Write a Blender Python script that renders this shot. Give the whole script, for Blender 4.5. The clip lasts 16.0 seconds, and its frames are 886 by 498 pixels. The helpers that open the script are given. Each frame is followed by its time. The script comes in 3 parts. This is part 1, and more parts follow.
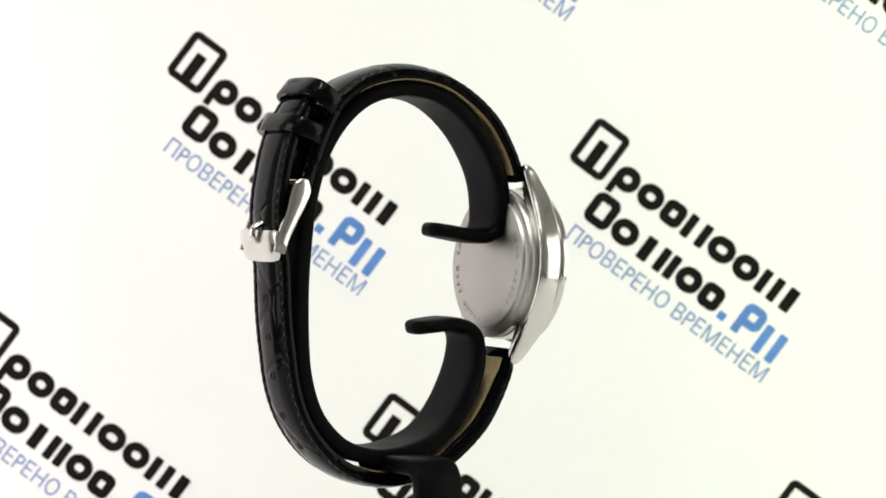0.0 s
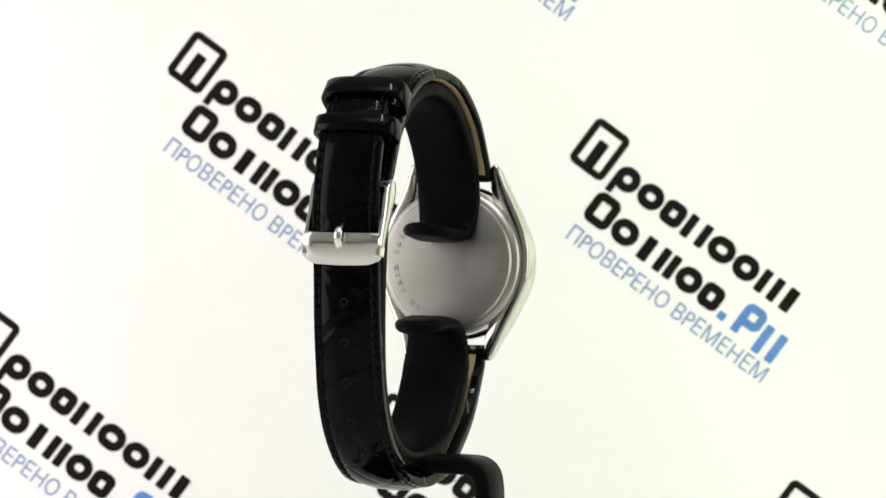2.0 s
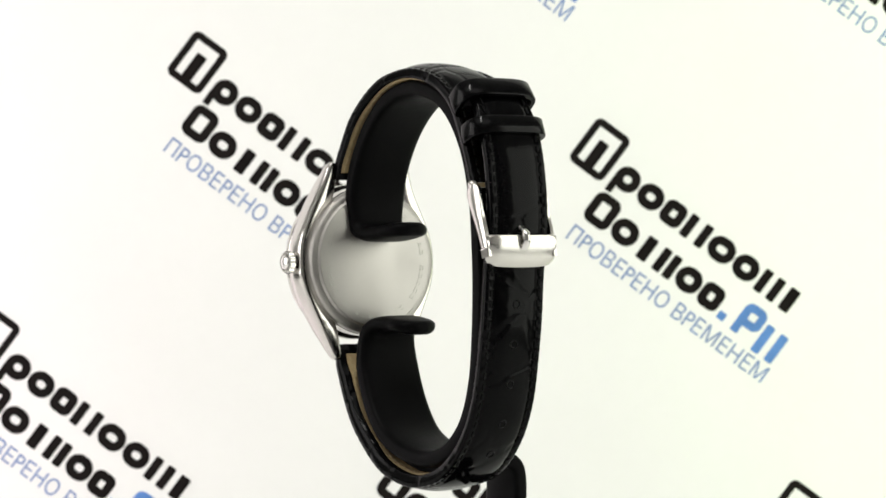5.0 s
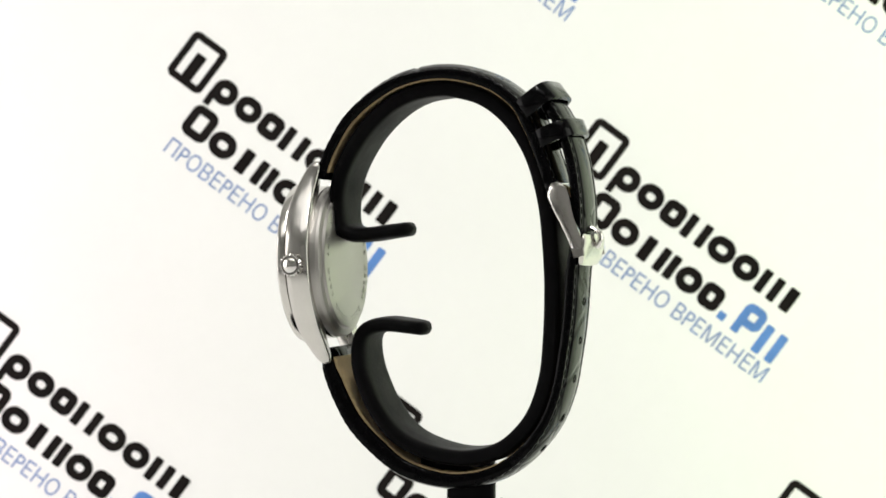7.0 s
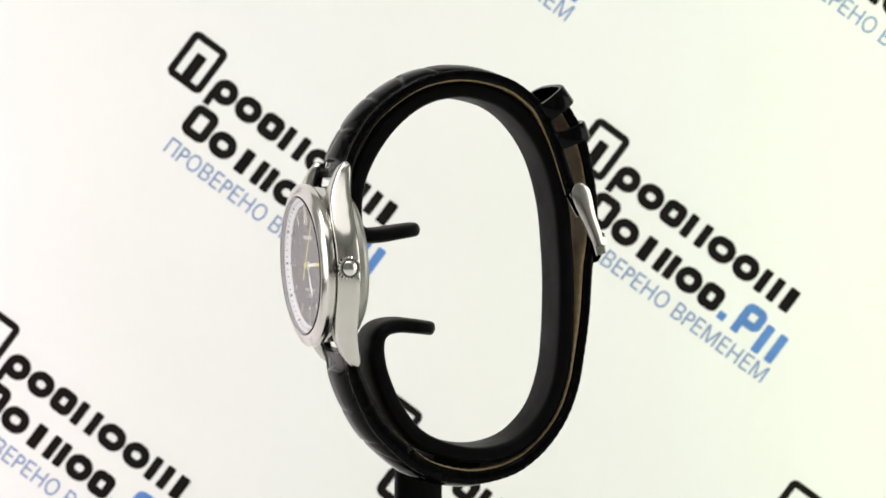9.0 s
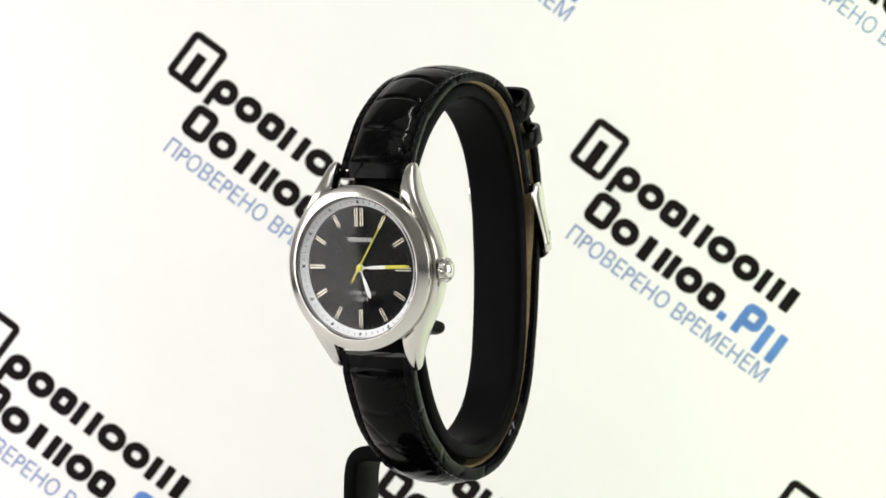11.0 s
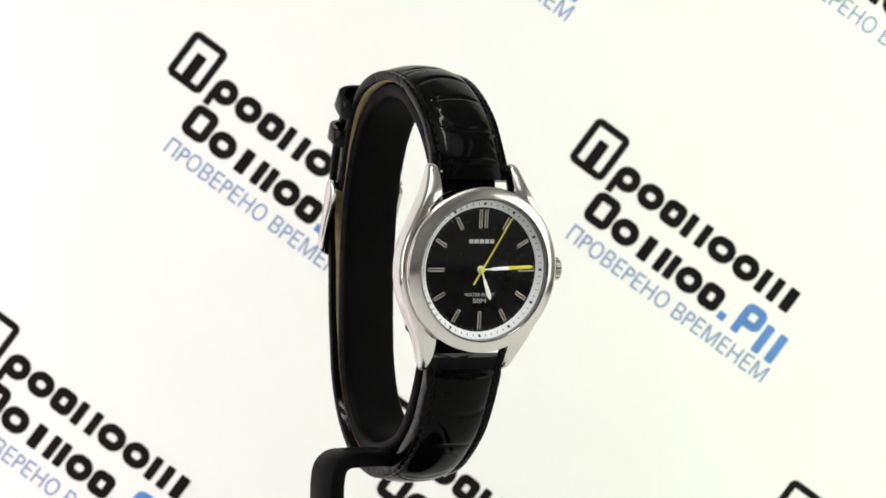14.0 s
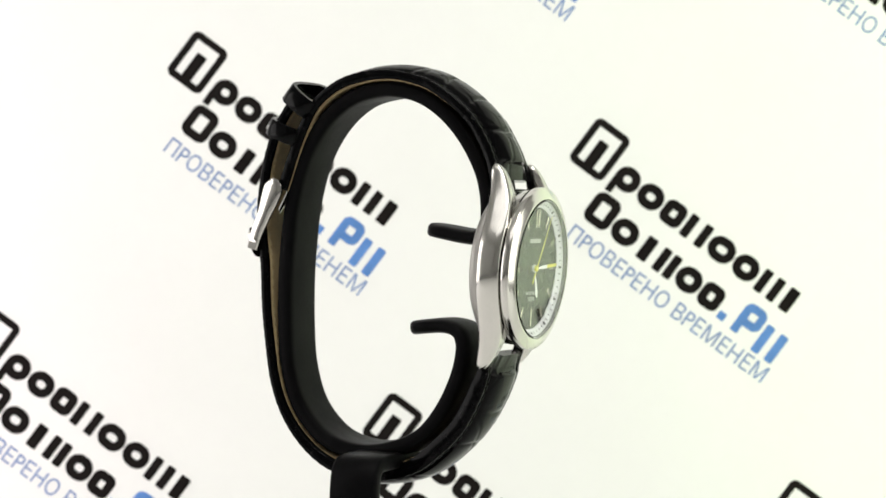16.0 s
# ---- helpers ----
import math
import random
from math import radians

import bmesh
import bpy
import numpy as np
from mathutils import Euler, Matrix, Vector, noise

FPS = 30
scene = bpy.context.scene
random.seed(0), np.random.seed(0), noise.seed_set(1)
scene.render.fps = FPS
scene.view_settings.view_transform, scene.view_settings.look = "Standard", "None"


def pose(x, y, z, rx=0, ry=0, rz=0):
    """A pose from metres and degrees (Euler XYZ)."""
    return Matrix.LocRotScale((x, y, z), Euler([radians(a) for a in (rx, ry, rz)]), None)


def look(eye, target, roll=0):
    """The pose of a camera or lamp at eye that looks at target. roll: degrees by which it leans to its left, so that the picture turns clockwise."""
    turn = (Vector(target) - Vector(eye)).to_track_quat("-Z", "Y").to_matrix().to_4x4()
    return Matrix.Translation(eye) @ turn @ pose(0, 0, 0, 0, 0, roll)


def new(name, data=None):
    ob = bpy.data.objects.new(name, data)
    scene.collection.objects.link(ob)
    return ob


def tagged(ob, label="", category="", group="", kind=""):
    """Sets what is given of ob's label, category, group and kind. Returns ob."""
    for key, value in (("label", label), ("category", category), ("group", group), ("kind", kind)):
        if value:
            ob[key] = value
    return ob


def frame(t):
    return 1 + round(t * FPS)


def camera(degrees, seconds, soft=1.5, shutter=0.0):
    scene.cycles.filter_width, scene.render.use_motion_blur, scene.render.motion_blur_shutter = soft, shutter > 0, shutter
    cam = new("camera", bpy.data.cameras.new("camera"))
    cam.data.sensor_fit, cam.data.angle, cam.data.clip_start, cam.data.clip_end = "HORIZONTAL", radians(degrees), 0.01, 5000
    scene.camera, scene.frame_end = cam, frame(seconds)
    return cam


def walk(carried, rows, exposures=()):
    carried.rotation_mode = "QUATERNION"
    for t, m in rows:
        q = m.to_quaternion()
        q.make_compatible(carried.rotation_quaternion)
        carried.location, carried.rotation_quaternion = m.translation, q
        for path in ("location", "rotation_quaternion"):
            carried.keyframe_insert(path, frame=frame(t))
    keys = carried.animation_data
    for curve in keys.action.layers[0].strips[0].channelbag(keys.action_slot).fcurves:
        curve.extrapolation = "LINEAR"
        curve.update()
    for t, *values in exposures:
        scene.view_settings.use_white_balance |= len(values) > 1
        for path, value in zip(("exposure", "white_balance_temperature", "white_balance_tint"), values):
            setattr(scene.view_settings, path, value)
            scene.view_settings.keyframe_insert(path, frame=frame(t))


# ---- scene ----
# ---- camera ----
K = 1e-4                       # plan unit: a tenth of a millimetre
cam = camera(18.72, 16.0, soft=1.6)
cam.data.dof.use_dof, cam.data.dof.focus_distance, cam.data.dof.aperture_fstop = True, 0.455, 60.0
EYE, AIM, LEAN = (0.0037, -0.47546, 0.01145), (0.0037, 0.0, 0.0), 0.8
HOLD = look(EYE, AIM, LEAN)
walk(cam, [(0.0, HOLD), (16.0, HOLD)],
     exposures=[(0.0, 0.02), (2.6, 0.02), (3.5, -0.03), (4.2, -0.01), (6.9, 0.02), (7.5, -0.09), (9.0, -0.08), (11.4, 0.02), (16.0, 0.02)])

# ---- world and lights ----
TABLE_Z = -0.125
world = bpy.data.worlds.new("world")
scene.world = world
world.use_nodes = True
world.node_tree.nodes["Background"].inputs[0].default_value = (0.9, 0.95, 1.0, 1)
world.node_tree.nodes["Background"].inputs[1].default_value = 0.05


def area_lamp(name, place, target, size_x, size_y, watts, colour):
    data = bpy.data.lights.new(name, "AREA")
    data.shape, data.size, data.size_y = "RECTANGLE", size_x, size_y
    data.energy, data.color = watts, colour
    ob = new(name, data)
    ob.matrix_world = look(place, target)
    return ob


area_lamp("softbox_left", (-0.44, -0.06, 0.05), (-0.11, 0.13, -0.04), 0.30, 0.32, 0.86, (1.0, 0.965, 0.95))
area_lamp("softbox_right", (0.44, -0.06, 0.05), (0.11, 0.13, -0.04), 0.30, 0.32, 0.72, (0.96, 0.985, 0.89))
# Two added lamps, no known source: tint the sheet pink left, green right.
area_lamp("tint_fill_left", (-0.183, 0.08, -0.03), (-0.165, 0.16, -0.03), 0.04, 0.22, 0.055, (1.0, 0.64, 0.88))
area_lamp("tint_fill_right", (0.19, 0.08, 0.02), (0.172, 0.16, 0.02), 0.04, 0.24, 0.095, (0.65, 1.0, 0.33))
area_lamp("strip_light_top", (0.0, -0.23, 0.46), (0, -0.02, 0), 0.036, 0.28, 1.35, (1.0, 1.0, 0.95))
# Added fill with no known source: a bright panel for the bezel to mirror.
area_lamp("added_top_fill", (0.0, -0.42, 0.57), (0, -0.38, -0.1), 0.90, 0.34, 1.33, (1.0, 0.985, 0.955))


# ---- materials ----
def material(name, colour, rough=0.5, metal=0.0, spread=0.15, scale=300.0, fine=2500.0, bump=0.0, bump_scale=1500.0,
             coat=0.0, rough_spread=0.1, stretch=(1, 1, 1), shine=0.5, cells=0.0):
    """Principled surface with colour and gloss varied at two scales, and a fine relief."""
    m = bpy.data.materials.new(name)
    m.use_nodes = True
    nt = m.node_tree
    b = nt.nodes["Principled BSDF"]
    co = nt.nodes.new("ShaderNodeTexCoord")
    mp = nt.nodes.new("ShaderNodeMapping")
    mp.inputs["Scale"].default_value = stretch
    nt.links.new(co.outputs["Object"], mp.inputs["Vector"])
    n1, n2 = nt.nodes.new("ShaderNodeTexNoise"), nt.nodes.new("ShaderNodeTexNoise")
    n1.inputs["Scale"].default_value, n2.inputs["Scale"].default_value = scale, fine
    n1.inputs["Detail"].default_value = n2.inputs["Detail"].default_value = 4
    for n in (n1, n2):
        nt.links.new(mp.outputs[0], n.inputs["Vector"])
    mix = nt.nodes.new("ShaderNodeMath")
    mix.operation = "MULTIPLY_ADD"
    mix.inputs[1].default_value = 0.4
    nt.links.new(n2.outputs["Fac"], mix.inputs[0])
    nt.links.new(n1.outputs["Fac"], mix.inputs[2])
    ramp = nt.nodes.new("ShaderNodeValToRGB")
    lo, hi = [c * (1 - spread) for c in colour], [min(1, c * (1 + spread)) for c in colour]
    ramp.color_ramp.elements[0].position, ramp.color_ramp.elements[1].position = 0.45, 0.95
    ramp.color_ramp.elements[0].color, ramp.color_ramp.elements[1].color = (*lo, 1), (*hi, 1)
    nt.links.new(mix.outputs[0], ramp.inputs[0])
    nt.links.new(ramp.outputs[0], b.inputs["Base Color"])
    rr = nt.nodes.new("ShaderNodeMapRange")
    rr.inputs["From Min"].default_value, rr.inputs["From Max"].default_value = 0.45, 0.95
    rr.inputs["To Min"].default_value = max(0.02, rough * (1 - rough_spread * 2))
    rr.inputs["To Max"].default_value = min(1, rough * (1 + rough_spread * 2))
    nt.links.new(mix.outputs[0], rr.inputs["Value"])
    nt.links.new(rr.outputs[0], b.inputs["Roughness"])
    b.inputs["Metallic"].default_value = metal
    b.inputs["Coat Weight"].default_value = coat
    b.inputs["Coat Roughness"].default_value = 0.12
    b.inputs["Specular IOR Level"].default_value = shine
    if bump:
        n3 = nt.nodes.new("ShaderNodeTexNoise")
        n3.inputs["Scale"].default_value = bump_scale
        n3.inputs["Detail"].default_value = 6
        nt.links.new(mp.outputs[0], n3.inputs["Vector"])
        bp = nt.nodes.new("ShaderNodeBump")
        bp.inputs["Strength"].default_value, bp.inputs["Distance"].default_value = bump, 0.0002
        nt.links.new(n3.outputs["Fac"], bp.inputs["Height"])
        if cells:            # embossed hide: plump scales between creases
            vo = nt.nodes.new("ShaderNodeTexVoronoi")
            vo.feature = "DISTANCE_TO_EDGE"
            vo.inputs["Scale"].default_value = cells
            wob = nt.nodes.new("ShaderNodeTexNoise")
            wob.inputs["Scale"].default_value = 130
            nt.links.new(co.outputs["Object"], wob.inputs["Vector"])
            add = nt.nodes.new("ShaderNodeVectorMath")
            add.operation = "MULTIPLY_ADD"
            add.inputs[1].default_value = (0.004, 0.004, 0.004)
            nt.links.new(wob.outputs["Color"], add.inputs[0])
            nt.links.new(co.outputs["Object"], add.inputs[2])
            nt.links.new(add.outputs[0], vo.inputs["Vector"])
            sm = nt.nodes.new("ShaderNodeMapRange")
            sm.interpolation_type = "SMOOTHSTEP"
            sm.inputs["From Max"].default_value = 0.07
            nt.links.new(vo.outputs["Distance"], sm.inputs["Value"])
            b2 = nt.nodes.new("ShaderNodeBump")
            b2.inputs["Strength"].default_value, b2.inputs["Distance"].default_value = 0.4, 0.00016
            nt.links.new(sm.outputs[0], b2.inputs["Height"])
            nt.links.new(b2.outputs[0], bp.inputs["Normal"])
        nt.links.new(bp.outputs[0], b.inputs["Normal"])
    return m


def glass_material(name):
    m = bpy.data.materials.new(name)
    m.use_nodes = True
    b = m.node_tree.nodes["Principled BSDF"]
    b.inputs["Base Color"].default_value = (1, 1, 1, 1)
    b.inputs["Roughness"].default_value = 0.0
    b.inputs["IOR"].default_value = 1.22
    b.inputs["Transmission Weight"].default_value = 1.0
    return m


STEEL = material("polished_steel", (0.72, 0.705, 0.68), 0.06, 1.0, 0.04, 200, 3000, 0.02, 900)
SATIN = material("satin_steel", (0.59, 0.575, 0.55), 0.15, 1.0, 0.05, 200, 3000, 0.03, 1500)
FLANK = material("softly_polished_steel", (0.60, 0.58, 0.55), 0.15, 1.0, 0.05, 200, 3000, 0.02, 1500)
BACK = material("caseback_steel", (0.40, 0.385, 0.365), 0.42, 1.0, 0.05, 90, 1800, 0.02, 2500)
LEATHER = material("black_leather", (0.0016, 0.0016, 0.0018), 0.11, 0, 0.3, 250, 2500, 0.14, 600, shine=0.065, cells=85)
LOOP = material("loop_leather", (0.0016, 0.0016, 0.0018), 0.11, 0, 0.3, 250, 2500, 0.22, 700, shine=0.10)
EDGE = material("strap_edge", (0.004, 0.004, 0.004), 0.5, 0, 0.3, 400, 3000, 0.3, 1500, shine=0.1)
LINING = material("tan_lining", (0.36, 0.265, 0.135), 0.75, 0, 0.2, 400, 3000, 0.4, 1800)
THREAD = material("black_thread", (0.004, 0.004, 0.004), 0.7, 0, 0.2, 800, 4000, shine=0.1)
TAN_THREAD = material("tan_thread", (0.40, 0.31, 0.17), 0.7, 0, 0.2, 800, 4000)
PLASTIC = material("black_plastic", (0.0028, 0.0027, 0.003), 0.44, 0, 0.25, 150, 1800, 0.10, 1300, shine=0.035)
PAPER = material("white_paper", (0.88, 0.88, 0.87), 0.7, 0, 0.015, 20, 300, 0.03, 900)
INK = material("black_ink", (0.008, 0.006, 0.0055), 0.6, 0, 0.3, 150, 1500, shine=0.1)
BLUE = material("blue_ink", (0.10, 0.24, 0.58), 0.5, 0, 0.15, 150, 1500)
PALE_BLUE = material("pale_blue_ink", (0.20, 0.29, 0.52), 0.5, 0, 0.15, 150, 1500)
DIAL = material("black_dial", (0.0010, 0.0009, 0.0010), 0.3, 0, 0.2, 900, 5000, shine=0.08)
RING = material("white_chapter_ring", (0.66, 0.67, 0.69), 0.45, 0, 0.04, 300, 3000)
SEAL = material("grey_gasket", (0.16, 0.16, 0.16), 0.5, 0, 0.2, 500, 3000)
MARK = material("black_marks", (0.02, 0.02, 0.02), 0.5, 0, 0.2, 500, 3000)
SILVER = material("silver_marker", (0.74, 0.70, 0.60), 0.18, 1.0, 0.05, 500, 3000)
WHITE = material("white_paint", (0.82, 0.83, 0.82), 0.4, 0, 0.04, 500, 3000)
YELLOW = material("yellow_paint", (0.66, 0.62, 0.04), 0.4, 0, 0.08, 500, 3000)
PRINT = material("silver_print", (0.38, 0.38, 0.38), 0.4, 0, 0.1, 500, 3000)
FAINT = material("grey_print", (0.09, 0.09, 0.09), 0.5, 0, 0.1, 500, 3000)
TINT = material("etched_steel", (0.36, 0.36, 0.33), 0.34, 1.0, 0.1, 500, 3000)
GLASS = glass_material("mineral_crystal")
TABLE = material("table_laminate", (0.80, 0.80, 0.79), 0.5, 0, 0.03, 15, 250, 0.03, 700)
ADDED_WHITE = material("added_white_fabric", (0.86, 0.86, 0.85), 0.9, 0, 0.03, 12, 500, 0.1, 900)
ADDED_DESK = material("added_dark_desk", (0.035, 0.032, 0.03), 0.6, 0, 0.15, 25, 300, 0.05, 600)
NEAR_REFLECTOR = material("near_reflector", (0.72, 0.715, 0.70), 0.9, 0, 0.1, 5, 200, 0.05, 500)
ROOM = material("room_wall", (0.72, 0.71, 0.69), 0.9, 0, 0.06, 5, 200, 0.05, 500)


# ---- mesh helpers ----
def mesh_object(name, bm, mat, parent=None, label="", smooth=True, angle=40):
    bmesh.ops.recalc_face_normals(bm, faces=bm.faces)
    me = bpy.data.meshes.new(name)
    for f in bm.faces:
        f.smooth = smooth
    if smooth:
        lim = radians(angle)
        for e in bm.edges:
            if len(e.link_faces) == 2 and e.calc_face_angle(0) > lim:
                e.smooth = False
    bm.to_mesh(me)
    bm.free()
    me.materials.append(mat)
    ob = new(name, me)
    if parent:
        ob.parent = parent
    if label:
        tagged(ob, label)
    return ob


def part(name, bm, mat, parent, label="", smooth=True, angle=40):
    return mesh_object(name, bm, mat, parent, label, smooth, angle)


def lathe(bm, rings, n=96, m=Matrix()):
    """Turned solid about z: rings of (radius, height), from bottom to top."""
    loops = []
    for r, h in rings:
        if r < 1e-9:
            loops.append([bm.verts.new(m @ Vector((0, 0, h)))])
        else:
            loops.append([bm.verts.new(m @ Vector((r * math.cos(2 * math.pi * i / n), r * math.sin(2 * math.pi * i / n), h)))
                          for i in range(n)])
    for a, b in zip(loops, loops[1:]):
        for i in range(n):
            j = (i + 1) % n
            if len(a) == 1:
                bm.faces.new((a[0], b[i], b[j]))
            elif len(b) == 1:
                bm.faces.new((a[i], a[j], b[0]))
            else:
                bm.faces.new((a[i], a[j], b[j], b[i]))
    return bm


def tube_ring(bm, rings, n=96, m=Matrix()):
    """Turned ring whose section is closed."""
    loops = [[bm.verts.new(m @ Vector((r * math.cos(2 * math.pi * i / n), r * math.sin(2 * math.pi * i / n), h)))
              for i in range(n)] for r, h in rings]
    for k in range(len(loops)):
        a, b = loops[k], loops[(k + 1) % len(loops)]
        for i in range(n):
            j = (i + 1) % n
            bm.faces.new((a[i], a[j], b[j], b[i]))
    return bm


def prism(bm, outline, low, high, m=Matrix(), round_top=0.0):
    """Upright prism over a flat outline, with an optional bevelled top."""
    top = [bm.verts.new(m @ Vector((x, y, high))) for x, y in outline]
    bot = [bm.verts.new(m @ Vector((x, y, low))) for x, y in outline]
    n = len(outline)
    faces = [bm.faces.new(top), bm.faces.new(bot[::-1])]
    for i in range(n):
        j = (i + 1) % n
        faces.append(bm.faces.new((bot[i], bot[j], top[j], top[i])))
    if round_top:
        bmesh.ops.bevel(bm, geom=[e for e in faces[0].edges], offset=round_top * m.to_scale()[0], segments=2, affect="EDGES", profile=0.5)
    return bm


def box(bm, x0, x1, y0, y1, z0, z1, m=Matrix(), bevel=0.0):
    return prism(bm, [(x0, y0), (x1, y0), (x1, y1), (x0, y1)], z0, z1, m, bevel)


def rounded(x0, x1, y0, y1, r, n=5):
    pts = []
    for cx, cy, a in ((x1 - r, y1 - r, 0), (x0 + r, y1 - r, 90), (x0 + r, y0 + r, 180), (x1 - r, y0 + r, 270)):
        for k in range(n + 1):
            t = radians(a + 90 * k / n)
            pts.append((cx + r * math.cos(t), cy + r * math.sin(t)))
    return pts


def spline(points, step):
    """Smooth curve through the points, resampled at even steps."""
    p = np.array(points, float)
    q = np.vstack([2 * p[0] - p[1], p, 2 * p[-1] - p[-2]])
    out = []
    for i in range(1, len(q) - 2):
        for u in np.linspace(0, 1, 24, endpoint=False):
            a, b, c, d = q[i - 1], q[i], q[i + 1], q[i + 2]
            out.append(0.5 * (2 * b + (c - a) * u + (2 * a - 5 * b + 4 * c - d) * u ** 2 + (3 * b - a - 3 * c + d) * u ** 3))
    out.append(p[-1])
    out = np.array(out)
    for _ in range(3):
        out[1:-1] = (out[:-2] + 2 * out[1:-1] + out[2:]) / 4
    s = np.concatenate([[0], np.cumsum(np.linalg.norm(np.diff(out, axis=0), axis=1))])
    n = max(2, int(s[-1] / step))
    g = np.linspace(0, s[-1], n + 1)
    return np.stack([np.interp(g, s, out[:, k]) for k in range(out.shape[1])], 1), g


def frames_of(path):
    """Tangent and outward normal along a path in the (y, z) plane."""
    t = np.gradient(path, axis=0)
    t /= np.linalg.norm(t, axis=1)[:, None]
    return t, np.stack([t[:, 1], -t[:, 0]], 1)


def sweep(bm, path, section, m=Matrix(), caps=True, flip=1):
    """Strip along a path in the (y, z) plane; section(i, u) gives (x, out) pairs, out along the path's normal."""
    t, nrm = frames_of(path)
    loops = []
    n = len(path)
    for i in range(n):
        loops.append([bm.verts.new(m @ (Vector((x, path[i][0] + flip * o * nrm[i][0], path[i][1] + flip * o * nrm[i][1])) * K))
                      for x, o in section(i, i / (n - 1))])
    k = len(loops[0])
    for a, b in zip(loops, loops[1:]):
        for i in range(k):
            j = (i + 1) % k
            bm.faces.new((a[i], a[j], b[j], b[i]))
    if caps:
        bm.faces.new(loops[0][::-1])
        bm.faces.new(loops[-1])
    return bm


def strip_section(w, lo, hi, r, crown=0.0, n=8):
    """Rounded flat section w wide from lo to hi, its top swelling by crown."""
    h = w / 2
    pts = [(-h + r * 0.3, lo), (h - r * 0.3, lo), (h, lo + r * 0.3), (h, hi - r)]
    for k in range(n + 1):
        u = 1 - 2 * k / n
        pts.append((u * (h - r), hi + crown * (1 - abs(u) ** 2.4)))
    pts += [(-h, hi - r), (-h, lo + r * 0.3)]
    return pts


def padded_section(w, lo, c, creases, d, margin=14.0, n=18):
    """Strap section: flat stitched margins and a padded middle c high, pinched by bowed creases (distance, depth, bow)."""
    h = w / 2
    pull = -0.3 * math.cos(2 * math.pi * (d - 24) / 17.5)      # each stitch draws the margin in a little
    pts = [(-h + 1.5, lo), (h - 1.5, lo), (h, lo + 1.5), (h, -c - 3.2 + pull), (h - 1.0, -c - 1.0 + pull), (h - 3.0, -c - 0.2 + pull), (h - margin + 3, -c - 0.4 + pull), (h - margin, -c - 1.6)]
    start = min(1.0, max(0.0, (d - 22) / 12))
    for k in range(1, n):
        u = 1 - 2 * k / n
        f = 0.18 + 0.82 * start * start * (3 - 2 * start)
        for place, depth, bow in creases:
            f *= 1 - depth * math.exp(-((d + bow * (1 - u * u) - place) / 3.6) ** 2)
        pts.append((u * (h - margin), -c + c * f * (1 - abs(u) ** 2.6)))
    pts += [(-x, o) for x, o in reversed(pts[4:8])]
    pts += [(-h, -c - 3.2 + pull), (-h, lo + 1.5)]
    return pts


# ---- the place ----
VIEW = (Vector(AIM) - Vector(EYE)).normalized()
BACK_Y = 0.16
SHEET = HOLD.to_3x3().to_4x4()
SHEET.translation = Vector(EYE) + VIEW * (0.4756 + BACK_Y)
PX = 0.4756 / 4756 * (0.4756 + BACK_Y) / 0.4756


def ground():
    # Unseen desk, added dark so that the dial mirrors black.
    bm = bmesh.new()
    box(bm, -0.7, 0.7, -1.10, 0.6, TABLE_Z - 0.03, TABLE_Z - 0.002)
    tagged(mesh_object("floor", bm, ADDED_DESK, smooth=False), "unseen dark desk top under the white mat, added to darken reflections", "desk top", kind="structure")
    # Unseen mat, added white and sized for bezel and buckle to mirror it.
    bm = bmesh.new()
    box(bm, -0.45, 0.45, -0.66, 0.45, TABLE_Z - 0.002, TABLE_Z)
    tagged(mesh_object("floor_mat", bm, TABLE, smooth=False), "unseen white mat under the stand, added to brighten reflections", "mat", kind="structure")
    # Unseen walls, added; their tones are set for what steel and crystal mirror.
    for name, dims, mat, label in (("wall_left", (-0.73, -0.70, -1.10, 0.6), ADDED_WHITE, "plain white unseen wall, added for reflections"),
                                   ("wall_right", (0.70, 0.73, -1.10, 0.6), ROOM, "plain grey wall of the room"),
                                   ("wall_far", (-0.73, 0.73, 0.6, 0.63), ROOM, "plain grey wall of the room"),
                                   # the near one is pale to brighten caseback and buckle reflections
                                   ("wall_near", (-0.73, 0.73, -1.13, -1.10), NEAR_REFLECTOR, "plain pale unseen wall behind the camera, added for reflections")):
        bm = bmesh.new()
        box(bm, *dims, TABLE_Z - 0.03, 0.58)
        tagged(mesh_object(name, bm, mat, smooth=False), label, "wall", kind="structure")
    # Unseen white roof, added low to bounce light onto the steel.
    for name, y0, y1, mat, label in (("ceiling", -1.13, 0.63, ADDED_WHITE, "plain white unseen roof, added to bounce light"),):
        bm = bmesh.new()
        box(bm, -0.73, 0.73, y0, y1, 0.58, 0.61)
        tagged(mesh_object(name, bm, mat, smooth=False), label, "ceiling", kind="structure")


ground()


